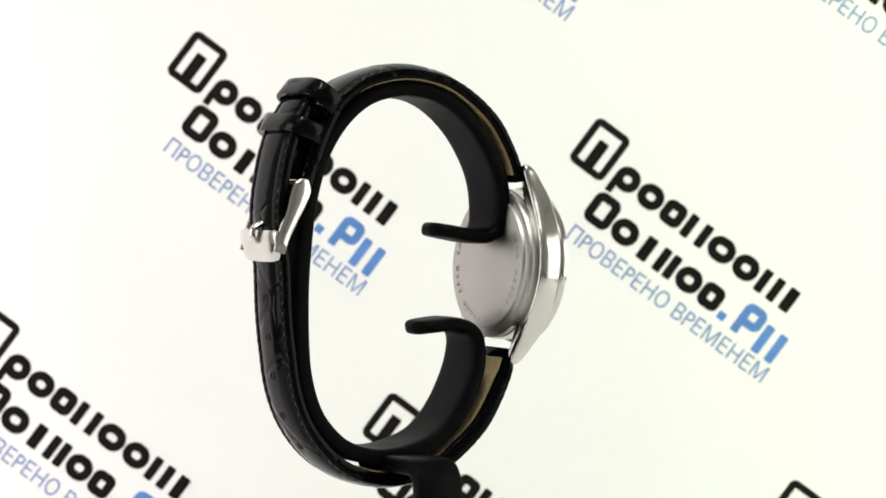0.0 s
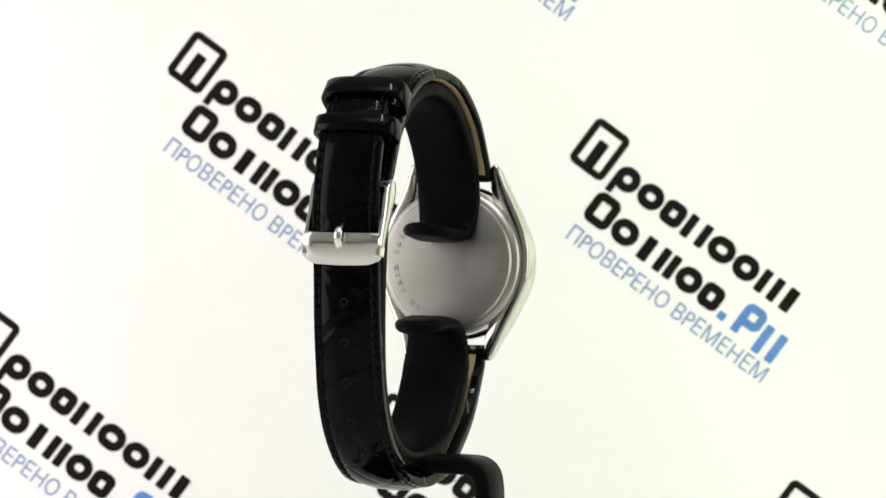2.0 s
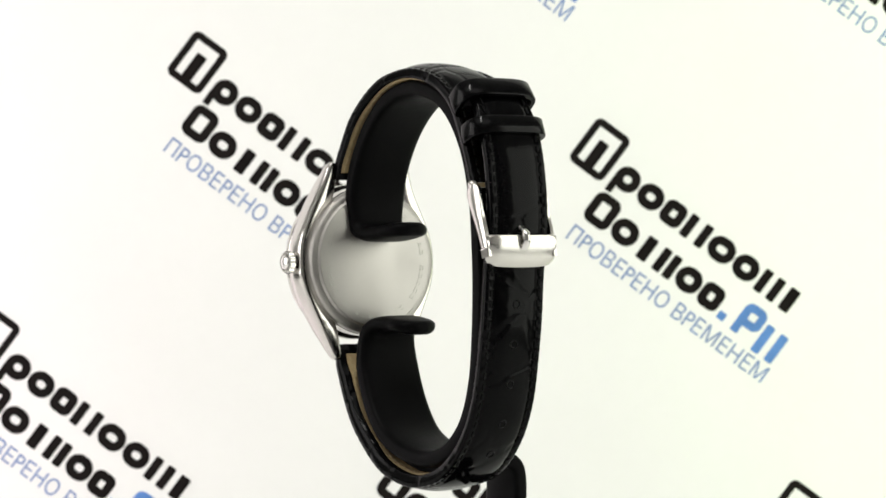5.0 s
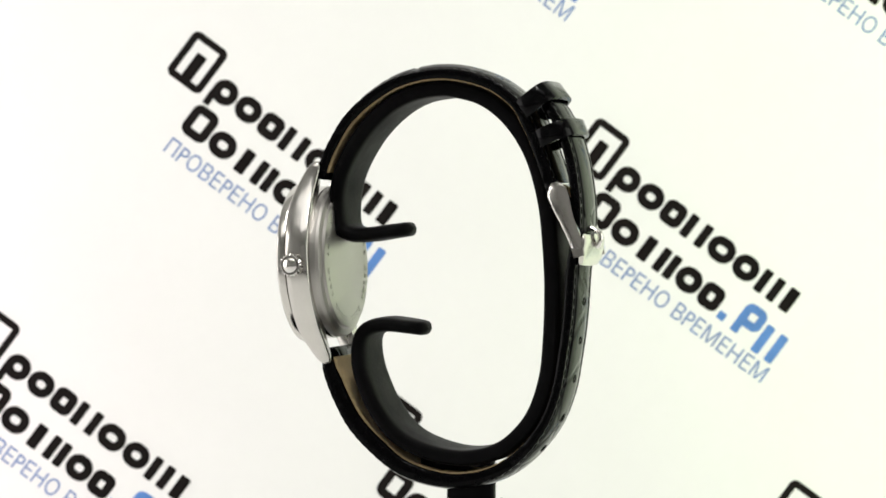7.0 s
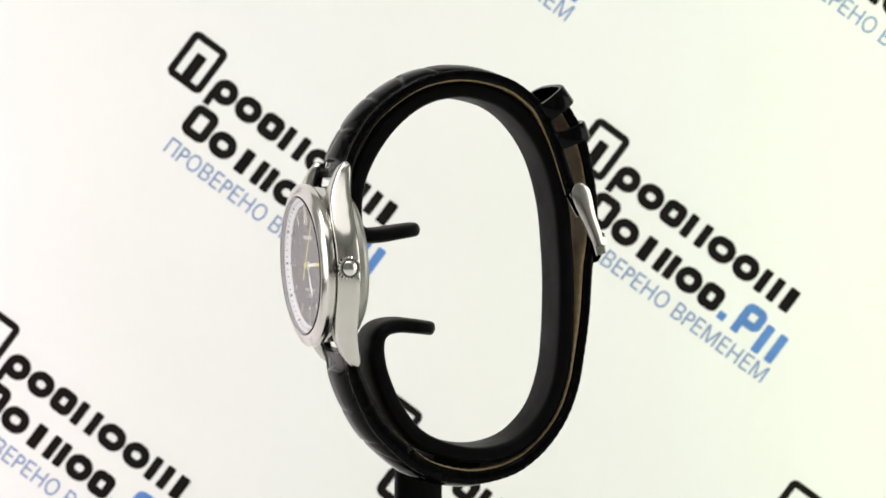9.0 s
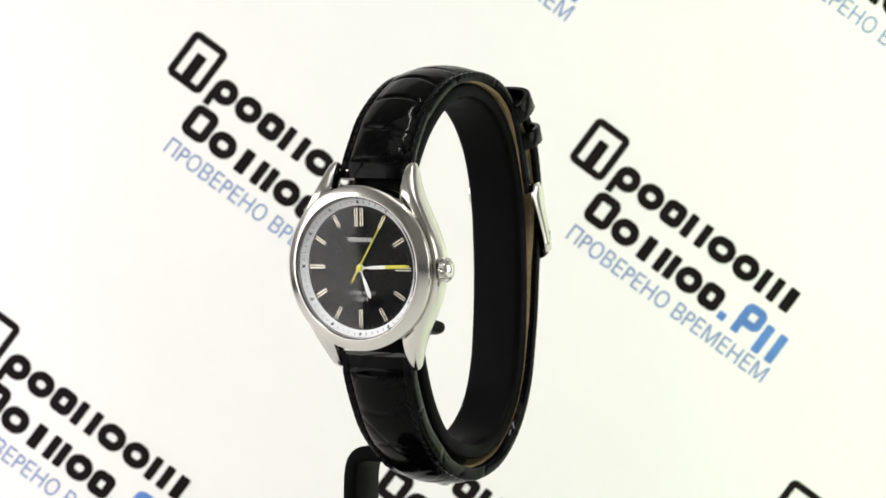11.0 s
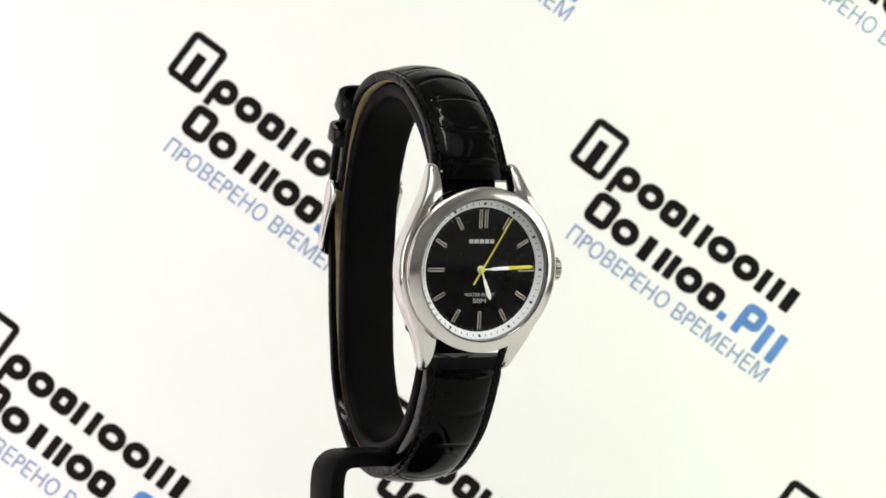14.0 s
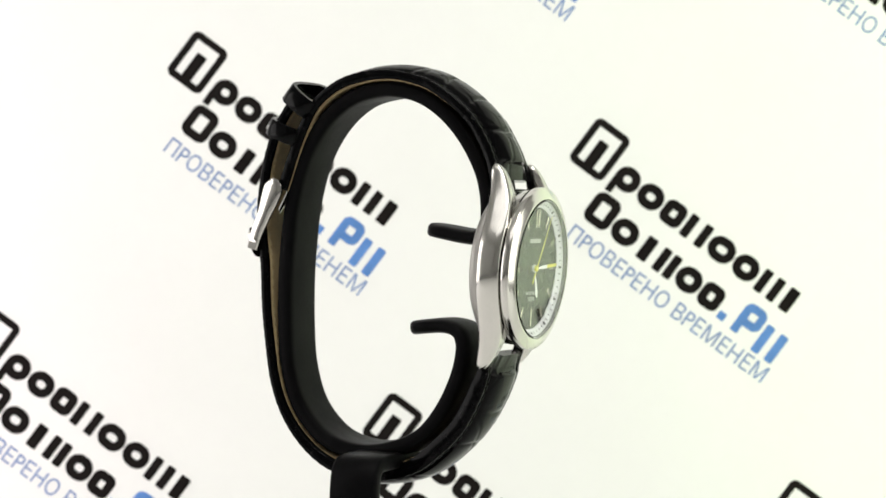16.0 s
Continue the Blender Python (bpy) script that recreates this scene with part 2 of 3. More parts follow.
def text_mesh(name, body, size, mat, parent, m, bold=0.0, width=None):
    cu = bpy.data.curves.new(name, "FONT")
    cu.body, cu.size, cu.offset = body, size, bold
    cu.extrude = 0.00002
    cu.fill_mode, cu.resolution_u = "FRONT", 4
    tmp = bpy.data.objects.new(name, cu)
    scene.collection.objects.link(tmp)
    dg = bpy.context.evaluated_depsgraph_get()
    me = bpy.data.meshes.new_from_object(tmp.evaluated_get(dg))
    bpy.data.objects.remove(tmp)
    xs = [v.co.x for v in me.vertices]
    if width and xs:
        x0, s = min(xs), width / (max(xs) - min(xs))
        me.transform(Matrix.Diagonal((s, 1, 1, 1)) @ Matrix.Translation((-x0, 0, 0)))
    me.materials.clear()
    me.materials.append(mat)
    ob = new(name, me)
    ob.parent = parent
    ob.matrix_local = m
    return ob


def flat_ring(bm, x0, x1, y0, y1, stroke, r, h):
    """Flat rounded ring, drawn as a thin layer of ink."""
    a, b = rounded(x0, x1, y0, y1, r, 6), rounded(x0 + stroke, x1 - stroke, y0 + stroke, y1 - stroke, max(1.0, r - stroke), 6)
    va = [[bm.verts.new((x * PX, -y * PX, z)) for x, y in pts] for pts, z in ((a, 0), (a, h), (b, h), (b, 0))]
    n = len(a)
    for k in range(3):
        for i in range(n):
            j = (i + 1) % n
            bm.faces.new((va[k][i], va[k][j], va[k + 1][j], va[k + 1][i]))


def flat_bar(bm, x0, x1, y0, y1, h, r=3):
    prism(bm, [(x * PX, -y * PX) for x, y in rounded(x0, x1, y0, y1, r, 3)], 0, h * 1.4)


def printed_sheet():
    """White backing sheet with a slanted printed mark that repeats on a lattice; the shop's name is drawn as plain shapes."""
    root = new("backdrop")
    root.matrix_world = SHEET
    tagged(root, "white printed backing sheet with slanted repeating shop marks", "backdrop", kind="structure")
    bm = bmesh.new()
    box(bm, -0.34, 0.34, -0.121, 0.34, -0.002, 0)
    part("sheet", bm, PAPER, root, smooth=False)
    h = 0.00005
    mark, word, tail = bmesh.new(), bmesh.new(), bmesh.new()
    flat_ring(mark, -5, 69, 0, 94, 13, 13, h)
    flat_bar(mark, 22, 42, 32, 88, h, 2)
    for x0, x1, kind in ((80, 127, "o"), (130, 179, "o"), (183, 226, "c"), (230, 281, "n"), (285, 337, "o"), (340, 389, "o"), (393, 440, "n"), (443, 477, "t")):
        letter_block(word, x0, x1, 38, 83, kind, h)
    flat_bar(word, 80, 93, 60, 98, h, 2)
    flat_ring(word, 75, 127, 101, 162, 16, 16, h)
    for x0, x1, kind in ((130, 181, "o"), (184, 224, "t"), (227, 269, "n"), (272, 321, "o"), (324, 367, "c")):
        letter_block(word, x0, x1, 115, 161, kind, h)
    flat_bar(tail, 373, 388, 147, 162, h, 2)
    flat_ring(tail, 405, 450, 102, 146, 15, 15, h)
    flat_bar(tail, 405, 420, 124, 164, h, 2)
    letter_block(tail, 454, 503, 116, 172, "n", h)
    protos = [part("printed_mark", mark, INK, root, "black printed square emblem", False), part("printed_word", word, INK, root, "bold black printed shapes", False),
              part("printed_tail", tail, BLUE, root, "bold blue printed shapes", False),
              text_mesh("slogan", "ПPОВЕPЕНО ВPЕМЕНЕМ", 42 * PX, PALE_BLUE, root, Matrix(), width=430 * PX)]
    tagged(protos[3], "thin pale blue printed slogan")
    turn = Matrix.Rotation(radians(-36.7), 4, "Z")
    first = True
    for i in range(-2, 3):
        for j in range(-2, 3):
            x, y = 352 + 712 * i + 345 * j, 54 + 154 * i + 640 * j
            if not (-1300 < x - 784 < 1300 and -1500 < y - 441 < 950):
                continue
            base = Matrix.Translation(((x - 784) * PX, (441 - y) * PX, 0.00002)) @ turn
            for k, p in enumerate(protos):
                ob = p if first else p.copy()
                if not first:
                    scene.collection.objects.link(ob)
                ob.matrix_local = base @ (Matrix.Translation((76 * PX, -209 * PX, 0.00004)) if k == 3 else Matrix())
            first = False


def letter_block(bm, x0, x1, y0, y1, kind, h):
    w = x1 - x0
    if kind == "o":
        flat_ring(bm, x0, x1, y0, y1, 16, min(w, y1 - y0) / 2 - 0.5, h)
    elif kind == "c":
        flat_ring(bm, x0, x1, y0, y1, 16, 14, h)
    elif kind == "n":
        flat_bar(bm, x0 + 2, x0 + 18, y0, y1, h)
        flat_bar(bm, x1 - 18, x1 - 2, y0, y1, h)
    else:
        flat_bar(bm, (x0 + x1) / 2 - 10, (x0 + x1) / 2 + 10, y0, y1, h)


printed_sheet()

# ---- the watch and its stand: plan in tenths of a millimetre, y away from the dial, z up ----
SKEW = Matrix.Rotation(radians(-3.2), 4, "Z") @ Matrix.Translation((9.7 * K, 0, 0))


HOLDER = [(-11, 36), (-50, 30), (-88, 24), (-118, 24), (-137, 38), (-142, 76), (-137, 118), (-121, 160), (-89, 209), (-48, 248), (-6, 271),
          (36, 280), (70, 280), (121, 267), (163, 239), (197, 199), (222, 150), (241, 81), (250, 5), (254, -62), (253, -147),
          (246, -219), (224, -284), (184, -332), (140, -355), (87, -362), (27, -351), (-24, -326), (-63, -280), (-89, -225), (-97, -187),
          (-95, -158), (-82, -141), (-55, -134), (-20, -136), (20, -141)]
UPPER = [(-184, 125), (-180, 143), (-172, 168), (-158, 197), (-132, 238), (-90, 277), (-40, 307), (11, 321), (53, 324), (95, 319), (138, 305), (172, 285),
         (202, 258), (227, 213), (246, 166), (260, 126), (267, 106)]
LONG = [(-170, -184), (-165, -199), (-160, -227), (-143, -269), (-113, -320), (-70, -363), (-24, -395), (29, -411), (89, -414), (156, -396), (207, -361), (248, -309), (273, -248),
        (285, -180), (293, -112), (297, -36), (302, 6), (305, 40), (305, 75), (301, 112), (291, 164), (275, 211), (255, 247), (236, 272)]


def turned(name, label, category):
    root = new(name)
    return tagged(root, label, category)


def lerp(u, pairs):
    return float(np.interp(u, [p[0] for p in pairs], [p[1] for p in pairs]))


def watch_stand():
    root = turned("watch_stand", "black plastic display stand with a bent open ring", "display stand")
    path, s = spline(HOLDER, 2.5)
    total = s[-1]

    def section(i, u):
        d = min(s[i], total - s[i])
        w = 96 * math.sqrt(max(0.05, 1 - (1 - min(1, d / 44)) ** 2)) if d < 44 else 96
        w += 22 * min(1, max(0, (d - 50) / 130)) - 13 * min(1, max(0, (d - 380) / 200))
        w += 7 * min(1, max(0, (d - 60) / 120)) * min(1, max(0, (s[i] - 0.75 * total) / 150))
        t = (12.5 + 2 * min(1, d / 160)) * math.sqrt(max(0.02, 1 - (1 - min(1, d / 12)) ** 2))
        q = 2 / (2.3 + 2.2 * min(1, max(0, (d - 90) / 160)))
        pts = []
        for k in range(28):
            a = 2 * math.pi * k / 28
            c, n = math.cos(a), math.sin(a)
            pts.append((w / 2 * math.copysign(abs(c) ** (q * 0.55), c), t * math.copysign(abs(n) ** q, n)))
        return pts
    bm = bmesh.new()
    sweep(bm, path, section, SKEW, flip=-1)
    part("ring", bm, PLASTIC, root, angle=50)
    # flat arm: out from under the ring, then down to the foot
    run, _ = spline([(40, -372), (-60, -372), (-105, -372), (-130, -374), (-146, -386), (-152, -410), (-153, -450), (-153, -700), (-153, -1225)], 8)
    bm = bmesh.new()
    swap = Matrix(((0, 1, 0, 0), (1, 0, 0, 58 * K), (0, 0, 1, 0), (0, 0, 0, 1)))
    sweep(bm, run, lambda i, u: [(44 * a, 14 * o) for a, o in ((-0.86, -1), (0.86, -1), (0.96, -0.85), (1, -0.5), (1, 0.5), (0.96, 0.85), (0.86, 1), (-0.86, 1),
                                                               (-0.96, 0.85), (-1, 0.5), (-1, -0.5), (-0.96, -0.85))], swap)
    part("arm", bm, PLASTIC, root, angle=50)
    bm = bmesh.new()
    lathe(bm, [(0, TABLE_Z), (0.044, TABLE_Z), (0.045, TABLE_Z + 0.0008), (0.045, TABLE_Z + 0.003), (0.0435, TABLE_Z + 0.004), (0, TABLE_Z + 0.004)], 64)
    part("foot", bm, PLASTIC, root)
    return root


def strap_piece(name, ctrl, root, flip, width, thick, crown, label, swell, creases, inset):
    path, s = spline(ctrl, 2.5)
    path = path + frames_of(path)[1] * flip * swell
    n = len(path)
    bm = bmesh.new()
    rnd = random.Random(5)

    def section(i, u):
        w, t, c = lerp(s[i], width), lerp(s[i], thick), lerp(s[i], crown)
        return padded_section(w, -t, c, creases, s[i])
    sweep(bm, path, section, SKEW, flip=flip)
    body = part(name, bm, LEATHER, root, label, angle=55)
    bm = bmesh.new()
    skip = 6
    sweep(bm, path[skip:], lambda i, u: strip_section(lerp(s[i + skip], width) - lerp(s[i + skip], ((0, inset), (600, inset), (760, 21))), -lerp(s[i + skip], thick) - 1.6, -lerp(s[i + skip], thick) + 1.0, 0.8, 0, 2), SKEW, flip=flip)
    part("lining", bm, LINING, body, "tan leather lining")
    # stitches: dark on the face, tan on the lining
    t, nrm = frames_of(path)
    for side in (-1, 1):
        for mat, nm, lift, deep in ((THREAD, "stitching", 1.0, False), (TAN_THREAD, "lining_stitching", 1.0, True)):
            bm = bmesh.new()
            d = 24.0
            while d < s[-1] - 12:
                i = int(np.searchsorted(s, d))
                w, th, c = lerp(d, width), lerp(d, thick), lerp(d, crown)
                x = side * (w / 2 - ((16 if d > 680 else inset / 2 + 6) if deep else 11.5))
                out = (-th - 1.4) if deep else (-c - 0.3)
                p = np.array([np.interp(d, s, path[:, 0]), np.interp(d, s, path[:, 1])]) + flip * out * nrm[i]
                e = Vector((0, t[i][0], t[i][1]))
                o = Vector((0, flip * nrm[i][0], flip * nrm[i][1]))
                m = Matrix((Vector((1, 0, 0)), e, o)).transposed().to_4x4()
                m.translation = Vector((x, p[0], p[1]))
                m = SKEW @ Matrix.Scale(K, 4) @ m @ Matrix.Rotation(rnd.uniform(-0.15, 0.15), 4, "Z")
                prism(bm, [(-1.3, -6), (1.3, -6), (1.9, -3), (1.9, 3), (1.3, 6), (-1.3, 6), (-1.9, 3), (-1.9, -3)], -1.2, 1.1, m)
                d += 17.5
            tagged(part(nm, bm, mat, body, "tan thread" if deep else ""), kind="stuff")
    return body, path, s, t, nrm


def on_strap(path, s, t, nrm, d, flip, x=0.0, out=0.0):
    """Pose on a strap's face: x across, y along, z outward, in plan units."""
    i = int(np.searchsorted(s, d))
    m = Matrix((Vector((1, 0, 0)), Vector((0, t[i][0], t[i][1])), Vector((0, flip * nrm[i][0], flip * nrm[i][1])))).transposed().to_4x4()
    m.translation = Vector((x, np.interp(d, s, path[:, 0]) + flip * out * nrm[i][0], np.interp(d, s, path[:, 1]) + flip * out * nrm[i][1]))
    return SKEW @ Matrix.Scale(K, 4) @ m


def keeper(root, centre, tangent, wide, deep, along):
    """Leather loop round both straps."""
    t = Vector((0, *tangent)).normalized()
    n = Vector((0, -tangent[1], tangent[0])).normalized()
    m = Matrix((Vector((1, 0, 0)), n, t)).transposed().to_4x4()
    m.translation = Vector((0, *centre))
    m = SKEW @ Matrix.Scale(K, 4) @ m
    def oval(w, d, n=56):
        out = []
        for k in range(n):
            c, q = math.cos(2 * math.pi * k / n), math.sin(2 * math.pi * k / n)
            out.append((w * math.copysign(abs(c) ** 0.55, c), d * math.copysign(abs(q) ** 0.62, q)))
        return out
    a, b = oval(wide / 2, deep / 2), oval(wide / 2 - 8, deep / 2 - 8)
    bm = bmesh.new()
    h = along / 2
    rings = []
    for pts, z in ((a, -h + 2), (a, h - 2), ([(x * 0.985, y * 0.96) for x, y in a], h), (b, h), (b, -h), ([(x * 0.985, y * 0.96) for x, y in a], -h)):
        rings.append([bm.verts.new(m @ Vector((x, y, z))) for x, y in pts])
    k = len(a)
    for i in range(len(rings)):
        p, q = rings[i], rings[(i + 1) % len(rings)]
        for j in range(k):
            l = (j + 1) % k
            bm.faces.new((p[j], p[l], q[l], q[j]))
    part("keeper", bm, LOOP, root, "glossy black leather loop", angle=50)


def buckle(root):
    bm = bmesh.new()
    # side arms, drop-shaped in profile
    prof, _ = spline([(262, 120), (281, 68), (301, 22), (309, -6)], 6)
    t, nrm = frames_of(prof)
    for side in (-1, 1):
        loops = []
        for i, p in enumerate(prof):
            u = i / (len(prof) - 1)
            hw = lerp(u, ((0, 6), (0.06, 14), (0.14, 18), (0.25, 17.5), (0.5, 13), (0.75, 11.5), (1, 10)))
            ring = []
            for a, b in ((-1, -0.6), (-0.8, -1), (0.8, -1), (1, -0.6), (1, 0.6), (0.8, 1), (-0.8, 1), (-1, 0.6)):
                q = p + nrm[i] * hw * a
                ring.append(bm.verts.new(SKEW @ (Vector((side * 67.5 + 4.5 * b, q[0], q[1])) * K)))
            loops.append(ring)
        for a, b in zip(loops, loops[1:]):
            for i in range(8):
                j = (i + 1) % 8
                bm.faces.new((a[i], a[j], b[j], b[i]))
        bm.faces.new(loops[0])
        bm.faces.new(loops[-1])
    # cross plate with rounded lower corners
    m = Matrix((Vector((1, 0, 0)), Vector((0, 0.15, 0.9887)), Vector((0, -0.9887, 0.15)))).transposed().to_4x4()
    m.translation = Vector((0, 315, 6))
    m = SKEW @ Matrix.Scale(K, 4) @ m
    nx, ny = 28, 10
    sheets = []
    for z0, sink, grow in ((-4.0, 1.0, 0.97), (6.5, -0.3, 1.0)):
        grid = []
        for i in range(nx + 1):
            x = 71 * math.sin(math.pi / 2 * (2 * i / nx - 1))
            v = max(0.0, (abs(x) - 50) / 22)
            top, low = 27 - 3 * v * v, -30 + 0.0007 * x * x + 16 * (1 - math.sqrt(max(0.0, 1 - v * v)))
            row = []
            for j in range(ny + 1):
                w = math.sin(math.pi / 2 * (2 * j / ny - 1))
                y = low + (top - low) * (w + 1) / 2
                row.append(bm.verts.new(m @ Vector((x * grow, y * grow, z0 + sink * (4.2 * abs(w) ** 4 + 3.6 * abs(x / 72) ** 6)))))
            grid.append(row)
        sheets.append(grid)
        for i in range(nx):
            for j in range(ny):
                bm.faces.new((grid[i][j], grid[i + 1][j], grid[i + 1][j + 1], grid[i][j + 1]))
    rims = []
    for g in sheets:
        rims.append([g[i][0] for i in range(nx)] + [g[nx][j] for j in range(ny)] + [g[i][ny] for i in range(nx, 0, -1)] + [g[0][j] for j in range(ny, 0, -1)])
    for i in range(len(rims[0])):
        j = (i + 1) % len(rims[0])
        bm.faces.new((rims[0][i], rims[0][j], rims[1][j], rims[1][i]))
    ob = part("buckle_frame", bm, FLANK, root, "polished steel buckle")
    # prong and pivot bar
    bm = bmesh.new()
    run, _ = spline([(266, 112), (290, 66), (306, 46), (322, 38), (328, 29), (326, 16), (321, 10)], 3)
    sweep(bm, run, lambda i, u: [(7 * math.cos(a), 5 * math.sin(a)) for a in np.linspace(0, 2 * math.pi, 12, endpoint=False)], SKEW)
    part("prong", bm, STEEL, ob)
    bm = bmesh.new()
    lathe(bm, [(0, -66 * K), (6 * K, -66 * K), (6 * K, 66 * K), (0, 66 * K)], 16, SKEW @ Matrix.Translation((0, 264 * K, 114 * K)) @ Matrix.Rotation(radians(90), 4, "Y"))
    part("pivot_bar", bm, STEEL, ob)


TILT = radians(3.8)
CASE = Matrix((Vector((1, 0, 0)), Vector((0, -math.sin(TILT), math.cos(TILT))), Vector((0, -math.cos(TILT), -math.sin(TILT))))).transposed().to_4x4()
CASE = Matrix.Rotation(radians(-2.0), 4, "Z") @ CASE
CASE.translation = Vector((-1.6, -207, -29.5)) * K
C = CASE @ Matrix.Scale(K, 4)


def clock(deg, r, z=0.0):
    a = radians(90 - deg)
    return Matrix.Translation((r * math.cos(a), r * math.sin(a), z)) @ Matrix.Rotation(radians(-deg), 4, "Z")


def case_side(bm, sx):
    """One flank of the case with the two lugs that grow out of it: y, inner x, outer x, back z, front z."""
    half = ((0, 108, 146, -46, -4), (28, 107, 144, -46, -4), (56, 102, 136, -46, -4), (84, 90, 123.5, -46, -4.5), (100, 80, 116, -46.5, -6), (114, 74, 109, -47, -8),
            (130, 71, 101.5, -49, -13), (146, 70, 95, -52, -20.5), (160, 70, 90, -55, -28), (170, 70.5, 87, -56, -35), (175, 72, 84.5, -55.5, -40), (178, 74.5, 81.5, -53, -45))
    rows = [(-y, *r) for y, *r in half[:0:-1]] + list(half)
    loops = []
    for y, xi, xo, z0, z1 in spline(rows, 4)[0]:
        h, b = z1 - z0, min(4.0, (xo - xi) / 3.2, (z1 - z0) / 3.2)
        pts = [(xi, z0 + b * 0.5), (xi + b * 0.5, z0), (xo - b * 1.3, z0), (xo - b * 0.45, z0 + b * 0.3), (xo - 0.4, z0 + b), (xo, z0 + h * 0.35), (xo, z0 + h * 0.65),
               (xo - 0.4, z1 - b), (xo - b * 0.4, z1 - b * 0.35), (xo - b * 1.1, z1), (xi + b * 0.5, z1), (xi, z1 - b * 0.5)]
        loops.append([bm.verts.new(C @ Vector((sx * x, y, z))) for x, z in pts])
    k = len(loops[0])
    for a, b in zip(loops, loops[1:]):
        for i in range(k):
            j = (i + 1) % k
            bm.faces.new((a[i], a[j], b[j], b[i]))
    bm.faces.new(loops[0])
    bm.faces.new(loops[-1])


def watch_case(root):
    bm = bmesh.new()
    tube_ring(bm, [(112, -47), (131, -47), (135, -45), (136, -42), (136, -9), (135, -6), (132, -5), (112, -5)], 128, C)
    case = part("case", bm, SATIN, root, "polished steel case", angle=30)
    for sx in (-1, 1):
        bm = bmesh.new()
        case_side(bm, sx)
        part("case_side", bm, FLANK, case, "polished steel case flank with two curved lugs", angle=50)
    bm = bmesh.new()
    tube_ring(bm, [(121, -6), (134, -6), (134, -3), (139, -2.4), (141, -1.4), (142, 0.8), (142, 9.4), (141.5, 11.2), (140, 12.6), (137.5, 13.8), (131, 16.6), (126, 18.6), (123.5, 19.2),
                   (121.8, 19.0), (120.6, 17.5)], 160, C)
    part("bezel", bm, FLANK, case, "polished steel bezel with a sloping face", angle=28)
    bm = bmesh.new()
    lathe(bm, [(0, -69), (116, -69), (118.5, -68.4), (120, -66.4), (121.5, -64), (127, -63.2), (131, -60.6), (133.5, -56), (134, -46), (0, -46)], 128, C)
    back = part("caseback", bm, BACK, case, "brushed steel caseback", angle=25)
    bm = bmesh.new()
    for k in range(44):      # worn engraving round the rim, past reading
        a = 360 / 44 * k
        if k % 11 in (0, 5):
            continue
        m = C @ clock(a, 103, -69.6)
        ln = 3 + (k * 7 % 5) * 0.6
        box(bm, -ln, ln, -4, -2.4, -0.1, 0.8, m)
        box(bm, -ln * 0.7, ln * 0.7, 1.6, 3.2, -0.1, 0.8, m)
    tagged(part("engraving", bm, TINT, back, smooth=False), kind="stuff")
    # crown, fluted
    m = C @ Matrix.Translation((142, -1, -20)) @ Matrix.Rotation(radians(90), 4, "Y")
    bm = bmesh.new()
    n = 96
    loops = []
    for r, h, fl in ((8, 0, 0), (8, 8, 0), (16.5, 8.2, 0), (19, 9.5, 1), (19, 19, 1), (17, 20.5, 0.4), (15.5, 20.5, 0), (14.6, 18, 0), (13.6, 18, 0), (12.6, 21.5, 0), (9, 24, 0), (0, 25.2, 0)):
        if r == 0:
            loops.append([bm.verts.new(m @ Vector((0, 0, h)))])
            continue
        loops.append([bm.verts.new(m @ Vector(((r + fl * 1.5 * math.cos(20 * 2 * math.pi * i / n)) * math.cos(2 * math.pi * i / n),
                                               (r + fl * 1.5 * math.cos(20 * 2 * math.pi * i / n)) * math.sin(2 * math.pi * i / n), h))) for i in range(n)])
    for a, b in zip(loops, loops[1:]):
        for i in range(n):
            j = (i + 1) % n
            bm.faces.new((a[i], a[j], b[j], b[i]) if len(b) > 1 else (a[i], a[j], b[0]))
    part("crown", bm, STEEL, case, "fluted steel winding crown", angle=30)
    for sy in (-1, 1):
        bm = bmesh.new()
        lathe(bm, [(0, -71), (4, -71), (4, 71), (0, 71)], 16, C @ Matrix.Translation((0, sy * 162, -50 - 3 * sy)) @ Matrix.Rotation(radians(90), 4, "Y"))
        part("spring_bar", bm, STEEL, case)
    return case


